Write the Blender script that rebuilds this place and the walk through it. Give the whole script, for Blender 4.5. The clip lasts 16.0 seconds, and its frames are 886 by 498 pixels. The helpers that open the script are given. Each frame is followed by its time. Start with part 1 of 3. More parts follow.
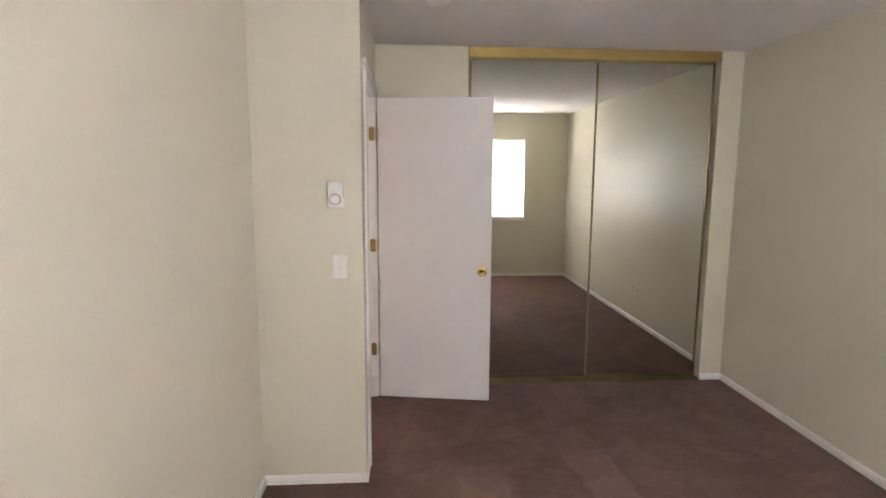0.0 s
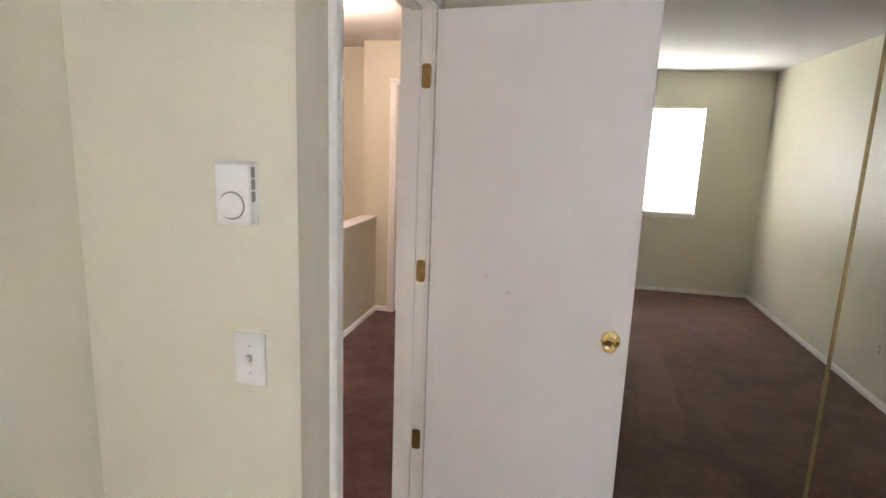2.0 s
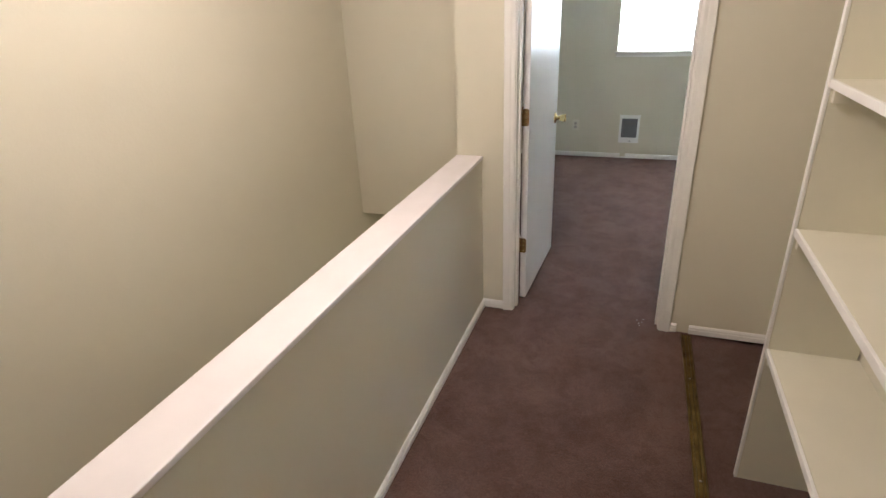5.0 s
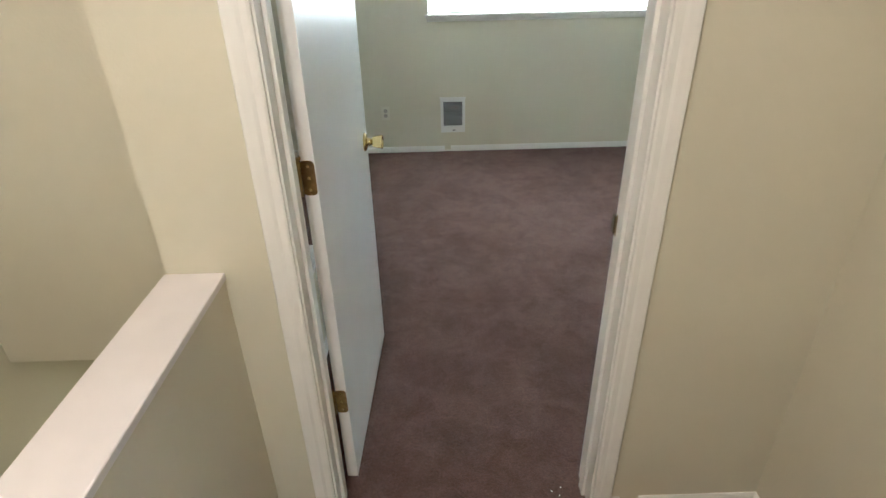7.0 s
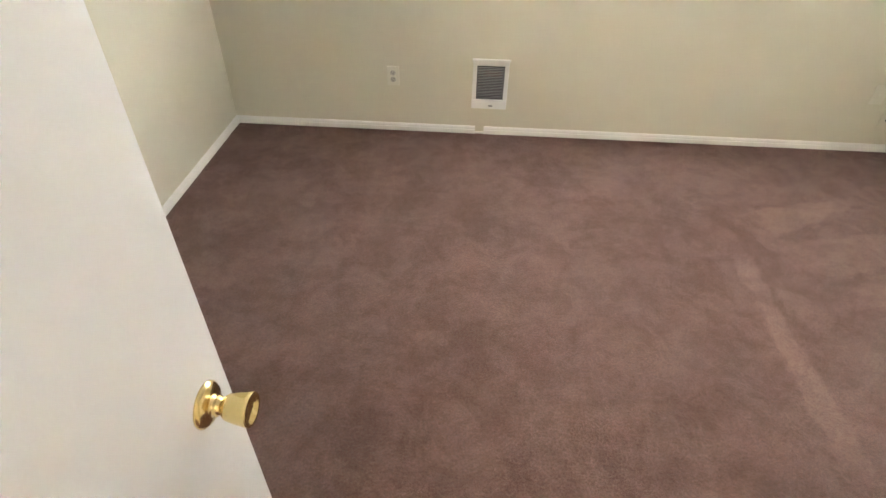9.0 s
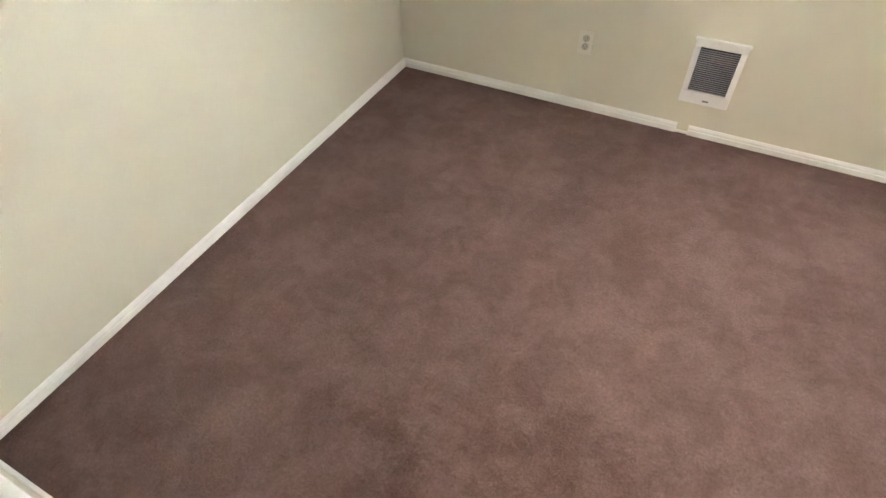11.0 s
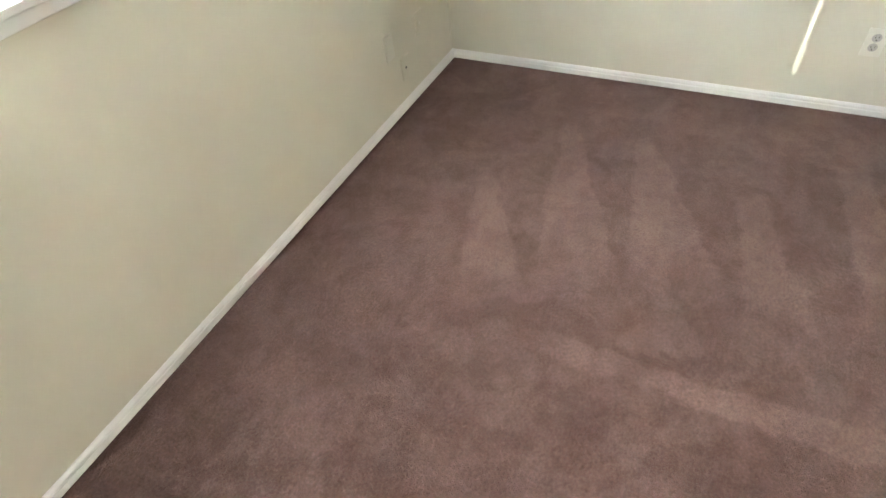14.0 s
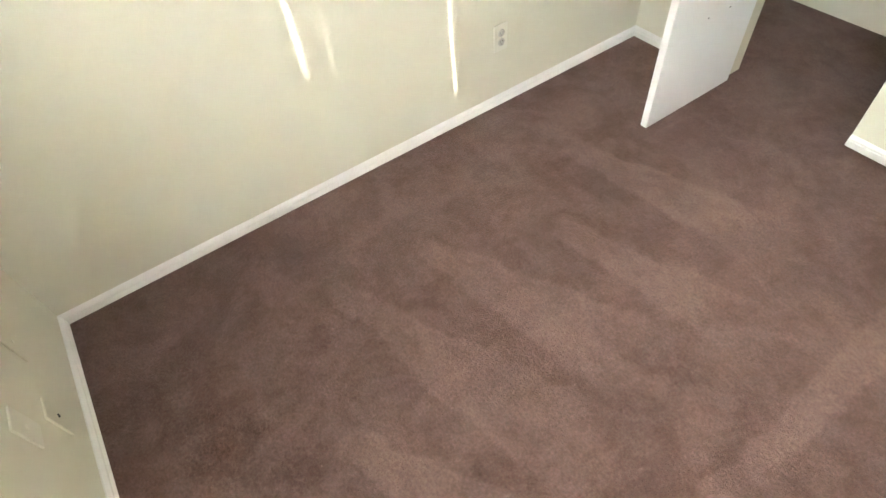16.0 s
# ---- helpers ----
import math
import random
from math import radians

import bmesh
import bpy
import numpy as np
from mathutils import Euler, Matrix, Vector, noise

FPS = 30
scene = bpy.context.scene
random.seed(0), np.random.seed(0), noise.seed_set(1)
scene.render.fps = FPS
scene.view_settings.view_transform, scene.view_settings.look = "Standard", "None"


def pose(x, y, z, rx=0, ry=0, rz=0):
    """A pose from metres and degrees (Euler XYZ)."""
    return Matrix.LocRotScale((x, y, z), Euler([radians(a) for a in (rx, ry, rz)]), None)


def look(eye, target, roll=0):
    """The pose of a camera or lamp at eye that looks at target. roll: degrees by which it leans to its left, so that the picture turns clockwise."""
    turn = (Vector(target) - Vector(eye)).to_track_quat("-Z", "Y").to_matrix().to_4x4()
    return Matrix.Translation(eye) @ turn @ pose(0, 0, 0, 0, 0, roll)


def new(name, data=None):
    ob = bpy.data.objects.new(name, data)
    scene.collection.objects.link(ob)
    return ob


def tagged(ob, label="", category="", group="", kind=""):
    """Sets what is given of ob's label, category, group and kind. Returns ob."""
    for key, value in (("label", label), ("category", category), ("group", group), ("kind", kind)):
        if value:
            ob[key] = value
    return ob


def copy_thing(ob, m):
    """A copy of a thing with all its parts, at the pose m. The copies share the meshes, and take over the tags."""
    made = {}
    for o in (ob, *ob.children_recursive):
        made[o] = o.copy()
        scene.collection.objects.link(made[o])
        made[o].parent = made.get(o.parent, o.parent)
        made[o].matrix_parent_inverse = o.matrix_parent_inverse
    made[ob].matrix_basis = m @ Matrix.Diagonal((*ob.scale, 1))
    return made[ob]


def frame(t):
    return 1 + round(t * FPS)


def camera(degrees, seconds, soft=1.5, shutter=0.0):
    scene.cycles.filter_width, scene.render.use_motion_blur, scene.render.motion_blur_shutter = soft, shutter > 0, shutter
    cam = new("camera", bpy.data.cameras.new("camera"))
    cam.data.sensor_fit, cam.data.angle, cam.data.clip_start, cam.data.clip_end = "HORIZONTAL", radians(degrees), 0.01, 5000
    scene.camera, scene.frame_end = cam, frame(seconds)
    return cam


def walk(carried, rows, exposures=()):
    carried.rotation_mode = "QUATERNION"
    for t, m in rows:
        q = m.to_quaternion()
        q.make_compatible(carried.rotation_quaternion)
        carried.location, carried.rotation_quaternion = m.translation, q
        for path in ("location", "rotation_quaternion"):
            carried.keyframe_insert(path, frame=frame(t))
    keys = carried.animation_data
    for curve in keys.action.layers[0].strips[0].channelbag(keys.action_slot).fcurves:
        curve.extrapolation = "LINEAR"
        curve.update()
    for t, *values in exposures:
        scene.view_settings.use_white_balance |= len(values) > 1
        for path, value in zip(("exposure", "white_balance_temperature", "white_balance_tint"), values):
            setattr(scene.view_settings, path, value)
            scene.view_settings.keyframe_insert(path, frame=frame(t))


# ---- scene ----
cam = camera(77.8, 16.0)
PATH = [
    (0, (1.336, -6.403, 1.568), (1.469, -4.427, 1.289), 0.3),
    (0.5, (1.532, -6.15, 1.565), (1.565, -4.168, 1.3), 0.1),
    (1, (1.577, -5.766, 1.544), (1.515, -3.787, 1.26), 0.0),
    (1.5, (1.587, -5.285, 1.558), (1.393, -3.321, 1.237), 0.4),
    (2, (1.623, -4.754, 1.57), (1.223, -2.831, 1.192), 2.1),
    (2.5, (1.58, -4.246, 1.555), (0.941, -2.419, 1.052), 2.8),
    (3, (1.713, -3.817, 1.665), (0.597, -2.326, 0.934), 3.5),
    (3.2, (1.67, -3.669, 1.687), (0.453, -2.283, 0.913), 3.6),
    (5.3, (0.645, -2.558, 1.605), (0.213, -0.796, 0.764), -2.8),
    (5.5, (0.603, -2.44, 1.589), (0.296, -0.656, 0.739), -2.6),
    (6, (0.555, -2.004, 1.591), (0.397, -0.196, 0.75), -2.1),
    (6.5, (0.509, -1.574, 1.577), (0.426, 0.215, 0.687), -2.7),
    (7, (0.503, -1.113, 1.553), (0.526, 0.64, 0.591), -1.3),
    (7.5, (0.533, -0.69, 1.567), (0.605, 1.018, 0.534), 0.6),
    (8, (0.545, -0.26, 1.53), (0.582, 1.398, 0.412), -3.0),
    (8.5, (0.612, 0.005, 1.62), (0.666, 1.589, 0.401), -0.6),
    (9, (0.603, 0.41, 1.592), (0.509, 1.953, 0.324), 1.0),
    (9.5, (0.547, 0.774, 1.63), (0.127, 2.141, 0.232), 2.5),
    (9.7, (0.468, 0.791, 1.538), (-0.091, 2.141, 0.173), 4.5),
    (11.8, (0.764, 1.301, 1.576), (0.116, 2.412, 0.044), -4.0),
    (12, (0.754, 1.339, 1.572), (0.312, 2.575, 0.063), -5.6),
    (12.5, (0.773, 1.352, 1.66), (0.868, 2.693, 0.179), -6.4),
    (13, (0.819, 1.574, 1.57), (1.344, 2.867, 0.138), -8.1),
    (13.5, (0.898, 1.814, 1.557), (1.747, 2.908, 0.113), -9.9),
    (14, (0.881, 2.142, 1.48), (2.059, 2.873, 0.039), -8.1),
    (14.5, (1.043, 2.431, 1.494), (2.315, 2.797, -0.005), -8.8),
    (15, (1.276, 2.691, 1.533), (2.558, 2.717, -0.002), -8.3),
    (15.5, (1.548, 2.891, 1.548), (2.759, 2.549, -0.006), -6.2),
    (16, (1.854, 2.903, 1.501), (2.955, 2.279, -0.048), -6.9),
]
walk(cam, [(t, look(eye, target, roll)) for t, eye, target, roll in PATH],
     exposures=[(0, 0.48, 6950, 21), (2.0, 0.54, 6750, 17), (3.2, 0.70, 6650, 11), (5.3, 0.78, 5750, 3), (6.5, 0.92, 5700, -3), (7.3, 0.86, 5700, -3),
                (8.0, 1.22, 6450, 8), (8.5, 1.52, 6650, 9), (9.0, 1.66, 6850, 8), (9.5, 1.7, 6950, 12), (12.0, 1.98, 6100, 1), (12.5, 2.1, 5850, -2),
                (13.0, 2.0, 5900, -1), (14.0, 1.67, 6350, 5), (15.0, 1.65, 6600, 5), (15.5, 1.88, 6600, 3), (16, 1.9, 6700, 4)])

# ---- world, sun, large lights ----
SUN_WAY = Vector((1.0, -0.81, -0.476)).normalized()
world = bpy.data.worlds.new("sky")
scene.world = world
world.use_nodes = True
wn = world.node_tree
sky = wn.nodes.new("ShaderNodeTexSky")
sky.sky_type = "NISHITA"
sky.sun_disc = False
sky.sun_elevation = math.asin(-SUN_WAY.z)
sky.sun_rotation = math.atan2(-SUN_WAY.x, -SUN_WAY.y)
wn.links.new(sky.outputs[0], wn.nodes["Background"].inputs[0])
wn.nodes["Background"].inputs[1].default_value = 0.06

sun_data = bpy.data.lights.new("sun", "SUN")
sun_data.energy, sun_data.angle, sun_data.color = 5.0, radians(0.3), (1.0, 0.95, 0.88)
sun = new("sun", sun_data)
sun.matrix_world = look((-10, 8, 6), Vector((-10, 8, 6)) + SUN_WAY)


def area(name, place, target, sx, sy, watts, colour):
    data = bpy.data.lights.new(name, "AREA")
    data.shape, data.size, data.size_y, data.energy, data.color = "RECTANGLE", sx, sy, watts, colour
    ob = new(name, data)
    ob.matrix_world = look(place, target)
    return ob


W1 = (1.88, 3.092, 0.90, 2.05)      # south window of the first bedroom: x, x, z, z
W2 = (0.485, 2.315, 1.10, 2.05)    # north window of the second bedroom
area("daylight_south", (2.49, -7.10, 1.48), (2.49, -6, 1.48), 1.3, 1.25, 337, (0.93, 0.97, 1.0))
area("daylight_north", (1.4, 3.86, 1.6), (1.4, 2, 1.6), 1.9, 1.05, 315, (0.95, 0.965, 1.0))

# unseen fill lamp under the soffit, added to brighten the stairwell below the bulkhead
area("fill_lower_stairs", (-0.52, 1.3, -0.34), (-0.52, 1.3, -2.0), 0.5, 0.9, 16, (1.0, 0.88, 0.76))

# ---- materials ----
def mat(name, colour, rough=0.5, metal=0.0, grain=0.0, scale=200.0, tint=0.0, tint_scale=3.0, spec=0.5):
    """A surface with fine relief (grain, at scale per metre) and soft uneven colour (tint)."""
    m = bpy.data.materials.new(name)
    m.use_nodes = True
    nt = m.node_tree
    b = nt.nodes["Principled BSDF"]
    b.inputs["Base Color"].default_value = (*colour, 1)
    b.inputs["Roughness"].default_value = rough
    b.inputs["Metallic"].default_value = metal
    b.inputs["Specular IOR Level"].default_value = spec
    tc = nt.nodes.new("ShaderNodeTexCoord")
    if tint:
        n = nt.nodes.new("ShaderNodeTexNoise")
        n.inputs["Scale"].default_value, n.inputs["Detail"].default_value = tint_scale, 6
        r = nt.nodes.new("ShaderNodeValToRGB")
        r.color_ramp.elements[0].position, r.color_ramp.elements[1].position = 0.3, 0.7
        r.color_ramp.elements[0].color = (*[c * (1 - tint) for c in colour], 1)
        r.color_ramp.elements[1].color = (*[min(c * (1 + tint), 0.95) for c in colour], 1)
        nt.links.new(tc.outputs["Object"], n.inputs["Vector"])
        nt.links.new(n.outputs["Fac"], r.inputs[0])
        nt.links.new(r.outputs[0], b.inputs["Base Color"])
    if grain:
        n = nt.nodes.new("ShaderNodeTexNoise")
        n.inputs["Scale"].default_value, n.inputs["Detail"].default_value = scale, 3
        bump = nt.nodes.new("ShaderNodeBump")
        bump.inputs["Strength"].default_value, bump.inputs["Distance"].default_value = 1.0, grain
        nt.links.new(tc.outputs["Object"], n.inputs["Vector"])
        nt.links.new(n.outputs["Fac"], bump.inputs["Height"])
        nt.links.new(bump.outputs[0], b.inputs["Normal"])
    return m


WALL = mat("cream_wall_paint", (0.675, 0.64, 0.52), 0.42, grain=0.0006, scale=90, tint=0.02, tint_scale=1.7)
CEIL = mat("popcorn_ceiling", (0.78, 0.76, 0.74), 0.9, grain=0.006, scale=110, tint=0.03, tint_scale=60)
TRIM = mat("white_trim_paint", (0.84, 0.83, 0.80), 0.35, grain=0.0003, scale=60, tint=0.02, tint_scale=9)
CAP = mat("white_cap_paint", (0.80, 0.76, 0.77), 0.4, grain=0.0003, scale=60, tint=0.03, tint_scale=9)
DOOR = mat("white_door_paint", (0.84, 0.84, 0.84), 0.30, grain=0.0003, scale=140, tint=0.015, tint_scale=5)
SHELF = mat("cream_shelf_paint", (0.70, 0.67, 0.55), 0.4, grain=0.0003, scale=80, tint=0.02, tint_scale=6)
BRASS = mat("polished_brass", (0.76, 0.61, 0.29), 0.16, 1.0, tint=0.08, tint_scale=30)
STILE = mat("dull_brass_frame", (0.20, 0.155, 0.075), 0.42, 1.0, tint=0.12, tint_scale=15)
BRONZE = mat("aged_brass", (0.30, 0.20, 0.08), 0.35, 1.0, tint=0.2, tint_scale=60)
GOLD = mat("gold_anodised_track", (0.36, 0.26, 0.10), 0.38, 1.0, tint=0.08, tint_scale=12)
SHINY = mat("brushed_satin_steel", (0.6, 0.57, 0.5), 0.3, 1.0)
PLAST = mat("white_plastic", (0.82, 0.82, 0.80), 0.3)
IVORY = mat("ivory_plastic", (0.76, 0.74, 0.64), 0.3)
CREAM_PLATE = mat("cream_plastic", (0.72, 0.69, 0.59), 0.35)
TAUPE = mat("taupe_plastic", (0.46, 0.43, 0.38), 0.4)
DARK_BRASS = mat("darkened_brass", (0.09, 0.06, 0.03), 0.4, 0.9, tint=0.2, tint_scale=60)
GREY = mat("grey_plastic", (0.25, 0.25, 0.24), 0.4)
DARK = mat("dark_slot", (0.03, 0.03, 0.03), 0.6)
GRILLE = mat("painted_grille_metal", (0.30, 0.31, 0.33), 0.35, tint=0.04, tint_scale=30)
WOOD = mat("dark_stained_wood", (0.07, 0.04, 0.025), 0.35, tint=0.3, tint_scale=25)
MIRROR = mat("mirror_glass", (0.60, 0.605, 0.55), 0.012, 1.0)
GLASS = bpy.data.materials.new("window_glass")
GLASS.use_nodes = True
GLASS.node_tree.nodes["Principled BSDF"].inputs["Transmission Weight"].default_value = 1.0
GLASS.node_tree.nodes["Principled BSDF"].inputs["Roughness"].default_value = 0.0
GLASS.node_tree.nodes["Principled BSDF"].inputs["IOR"].default_value = 1.45


def blind_material():
    m = bpy.data.materials.new("white_blind_slat")
    m.use_nodes = True
    nt = m.node_tree
    b = nt.nodes["Principled BSDF"]
    b.inputs["Base Color"].default_value, b.inputs["Roughness"].default_value = (0.86, 0.87, 0.88, 1), 0.45
    tr = nt.nodes.new("ShaderNodeBsdfTranslucent")
    tr.inputs[0].default_value = (0.9, 0.92, 0.95, 1)
    mix = nt.nodes.new("ShaderNodeMixShader")
    mix.inputs[0].default_value = 0.3
    nt.links.new(b.outputs[0], mix.inputs[1])
    nt.links.new(tr.outputs[0], mix.inputs[2])
    nt.links.new(mix.outputs[0], nt.nodes["Material Output"].inputs[0])
    return m


BLIND = blind_material()


def carpet_material():
    """Mauve-brown cut pile: broad brushed patches, vacuum strokes, tufts and single fibres."""
    m = bpy.data.materials.new("mauve_brown_carpet")
    m.use_nodes = True
    nt = m.node_tree
    b = nt.nodes["Principled BSDF"]
    b.inputs["Roughness"].default_value = 0.95
    b.inputs["Specular IOR Level"].default_value = 0.15
    b.inputs["Sheen Weight"].default_value = 0.08
    b.inputs["Sheen Roughness"].default_value = 0.5
    tc = nt.nodes.new("ShaderNodeTexCoord")

    def noise_node(scale, detail, stretch=(1, 1, 1), turn=0.0, rough=0.55, distort=0.0):
        mp = nt.nodes.new("ShaderNodeMapping")
        mp.inputs["Scale"].default_value = stretch
        mp.inputs["Rotation"].default_value = (0, 0, turn)
        n = nt.nodes.new("ShaderNodeTexNoise")
        n.inputs["Scale"].default_value, n.inputs["Detail"].default_value = scale, detail
        n.inputs["Roughness"].default_value, n.inputs["Distortion"].default_value = rough, distort
        nt.links.new(tc.outputs["Object"], mp.inputs["Vector"])
        nt.links.new(mp.outputs[0], n.inputs["Vector"])
        return n.outputs["Fac"]

    def blend(fac, lo, hi, p0, p1):
        r = nt.nodes.new("ShaderNodeValToRGB")
        r.color_ramp.elements[0].position, r.color_ramp.elements[1].position = p0, p1
        r.color_ramp.elements[0].color, r.color_ramp.elements[1].color = (lo, lo, lo, 1), (hi, hi, hi, 1)
        nt.links.new(fac, r.inputs[0])
        return r.outputs[0]

    def times(a, c):
        mx = nt.nodes.new("ShaderNodeMix")
        mx.data_type, mx.blend_type = "RGBA", "MULTIPLY"
        mx.inputs["Factor"].default_value = 1.0
        nt.links.new(a, mx.inputs[6])
        nt.links.new(c, mx.inputs[7])
        return mx.outputs[2]

    def math_node(kind, a, c=None, d=None, clamp=False):
        n = nt.nodes.new("ShaderNodeMath")
        n.operation, n.use_clamp = kind, clamp
        for k, v in enumerate((a, c, d)):
            if isinstance(v, (int, float)):
                n.inputs[k].default_value = v
            elif v is not None:
                nt.links.new(v, n.inputs[k])
        return n.outputs[0]

    def along(wx, wy, c):
        n = nt.nodes.new("ShaderNodeVectorMath")
        n.operation = "DOT_PRODUCT"
        n.inputs[1].default_value = (wx, wy, 0)
        nt.links.new(tc.outputs["Object"], n.inputs[0])
        return math_node("ADD", n.outputs["Value"], c)

    def ramp(v, a0, a1, b0, b1):
        n = nt.nodes.new("ShaderNodeMapRange")
        n.interpolation_type = "SMOOTHSTEP"
        for k, value in enumerate((a0, a1, b0, b1)):
            n.inputs[k + 1].default_value = value
        nt.links.new(v, n.inputs[0])
        return n.outputs[0]

    wobble = math_node("MULTIPLY_ADD", noise_node(7, 4, rough=0.6), 0.11, -0.055)

    def stroke(x0, y0, x1, y1, w0, w1):
        """Where the vacuum cleaner brushed the pile from (x0, y0) to (x1, y1), half as wide as w0 at first and w1 at last."""
        dx, dy = x1 - x0, y1 - y0
        size = math.hypot(dx, dy)
        u = along(dx / size**2, dy / size**2, -(x0 * dx + y0 * dy) / size**2)
        v = math_node("ABSOLUTE", math_node("ADD", along(-dy / size, dx / size, (x0 * dy - y0 * dx) / size), wobble))
        inside = math_node("SUBTRACT", math_node("MULTIPLY_ADD", u, w1 - w0, w0), v)
        ends = math_node("MULTIPLY", ramp(u, -0.02, 0.12, 0, 1), ramp(u, 0.72, 1.15, 1, 0))
        return math_node("MULTIPLY", ramp(inside, -0.012, 0.014, 0, 1), ends)

    strokes = None
    for row in ((3.06, 2.70, 2.12, 2.40, 0.03, 0.15), (3.02, 2.36, 2.22, 2.09, 0.03, 0.16), (2.80, 1.92, 2.12, 1.76, 0.04, 0.11),
                (2.58, 2.93, 1.95, 2.64, 0.03, 0.12), (1.845, 1.30, 1.835, 2.55, 0.055, 0.035), (3.10, 1.60, 2.30, 1.42, 0.04, 0.13),
                
                (1.60, -4.9, 1.75, -3.6, 0.06, 0.14), (2.45, -4.9, 2.30, -3.3, 0.08, 0.14)):
        m1 = stroke(*row)
        strokes = m1 if strokes is None else math_node("MAXIMUM", strokes, m1)
    broad = ramp(noise_node(1.5, 3, rough=0.5, distort=0.6), 0.36, 0.64, 0, 1)
    patches = ramp(noise_node(5.5, 9, rough=0.66, distort=0.45), 0.40, 0.60, 0, 1)
    scuffs = ramp(noise_node(21, 7, rough=0.72, distort=0.6), 0.36, 0.62, 0, 1)
    lay = math_node("MULTIPLY_ADD", broad, 0.22, math_node("MULTIPLY_ADD", patches, 0.27, math_node("MULTIPLY", scuffs, 0.20)))
    lay = math_node("MULTIPLY_ADD", strokes, 0.34, lay, clamp=True)
    pile = nt.nodes.new("ShaderNodeValToRGB")
    pile.color_ramp.elements[0].position, pile.color_ramp.elements[1].position = 0.05, 0.92
    pile.color_ramp.elements[0].color, pile.color_ramp.elements[1].color = (0.100, 0.051, 0.040, 1), (0.202, 0.121, 0.099, 1)
    nt.links.new(lay, pile.inputs[0])
    tufts = blend(noise_node(110, 5, rough=0.7), 0.78, 1.20, 0.35, 0.65)
    fibres = blend(noise_node(600, 2), 0.78, 1.22, 0.32, 0.68)
    nt.links.new(times(pile.outputs[0], times(tufts, fibres)), b.inputs["Base Color"])
    bump = nt.nodes.new("ShaderNodeBump")
    bump.inputs["Strength"].default_value, bump.inputs["Distance"].default_value = 1.0, 0.006
    nt.links.new(tufts, bump.inputs["Height"])
    fine = nt.nodes.new("ShaderNodeBump")
    fine.inputs["Strength"].default_value, fine.inputs["Distance"].default_value = 1.0, 0.002
    nt.links.new(fibres, fine.inputs["Height"])
    nt.links.new(bump.outputs[0], fine.inputs["Normal"])
    nt.links.new(fine.outputs[0], b.inputs["Normal"])
    return m


CARPET = carpet_material()


# ---- mesh helpers ----
def add_box(bm, x0, x1, y0, y1, z0, z1):
    v = [bm.verts.new((x, y, z)) for z in (z0, z1) for x, y in ((x0, y0), (x1, y0), (x1, y1), (x0, y1))]
    for f in ((3, 2, 1, 0), (4, 5, 6, 7), (0, 1, 5, 4), (1, 2, 6, 5), (2, 3, 7, 6), (3, 0, 4, 7)):
        bm.faces.new([v[i] for i in f])
    return v


def box_bm(*dims, bevel=0.0, segs=2):
    bm = bmesh.new()
    add_box(bm, *dims)
    if bevel:
        bmesh.ops.bevel(bm, geom=bm.edges[:], offset=bevel, segments=segs, affect="EDGES", profile=0.5)
    return bm


def lathe_bm(profile, axis="y", steps=24):
    """A turned shape: profile of (along, radius), about the axis x, y or z."""
    bm = bmesh.new()
    rings = []
    for a, r in profile:
        ring = []
        for i in range(steps):
            c, s = math.cos(i * math.tau / steps) * r, math.sin(i * math.tau / steps) * r
            ring.append(bm.verts.new({"x": (a, c, s), "y": (c, a, s), "z": (c, s, a)}[axis]))
        rings.append(ring)
    for p, q in zip(rings, rings[1:]):
        for i in range(steps):
            bm.faces.new((p[i], p[(i + 1) % steps], q[(i + 1) % steps], q[i]))
    bm.faces.new(rings[0][::-1])
    bm.faces.new(rings[-1])
    bmesh.ops.recalc_face_normals(bm, faces=bm.faces)
    for f in bm.faces:
        f.smooth = len(f.verts) == 4
    return bm


def sweep_bm(section, start, end, out, miter0=0.0, miter1=0.0):
    """A trim profile, (out from the wall, up), run straight from start to end; out is the way off the wall."""
    bm = bmesh.new()
    a, b, o = Vector(start), Vector(end), Vector(out)
    along = (b - a).normalized()
    up = along.cross(o)
    if up.z < 0 or (abs(up.z) < 1e-6 and up.length and up.dot(Vector((0, 0, 1))) < 0):
        up = -up
    ends = []
    for p, k in ((a, miter0), (b, miter1)):
        ends.append([bm.verts.new(p + o * d + up * h + along * (d * k)) for d, h in section])
    n = len(section)
    for i in range(n):
        bm.faces.new((ends[0][i], ends[0][(i + 1) % n], ends[1][(i + 1) % n], ends[1][i]))
    bm.faces.new(ends[0][::-1])
    bm.faces.new(ends[1])
    bmesh.ops.recalc_face_normals(bm, faces=bm.faces)
    return bm


def mesh_ob(name, bm, material, matrix=None):
    me = bpy.data.meshes.new(name)
    bm.to_mesh(me)
    bm.free()
    for m in (material if isinstance(material, (list, tuple)) else (material,)):
        me.materials.append(m)
    ob = new(name, me)
    if matrix is not None:
        ob.matrix_world = matrix
    return ob


def part(name, bm, material, parent, label="", at=None):
    ob = mesh_ob(name, bm, material)
    ob.parent = parent
    if at is not None:
        ob.matrix_basis = at
    return tagged(ob, label=label)


def thing(name, label, category, place=(0, 0, 0), turn=0.0, group="", matrix=None):
    ob = new(name)
    ob.empty_display_size = 0.1
    ob.matrix_basis = matrix if matrix is not None else pose(*place, 0, 0, turn)
    return tagged(ob, label=label, category=category, group=group)


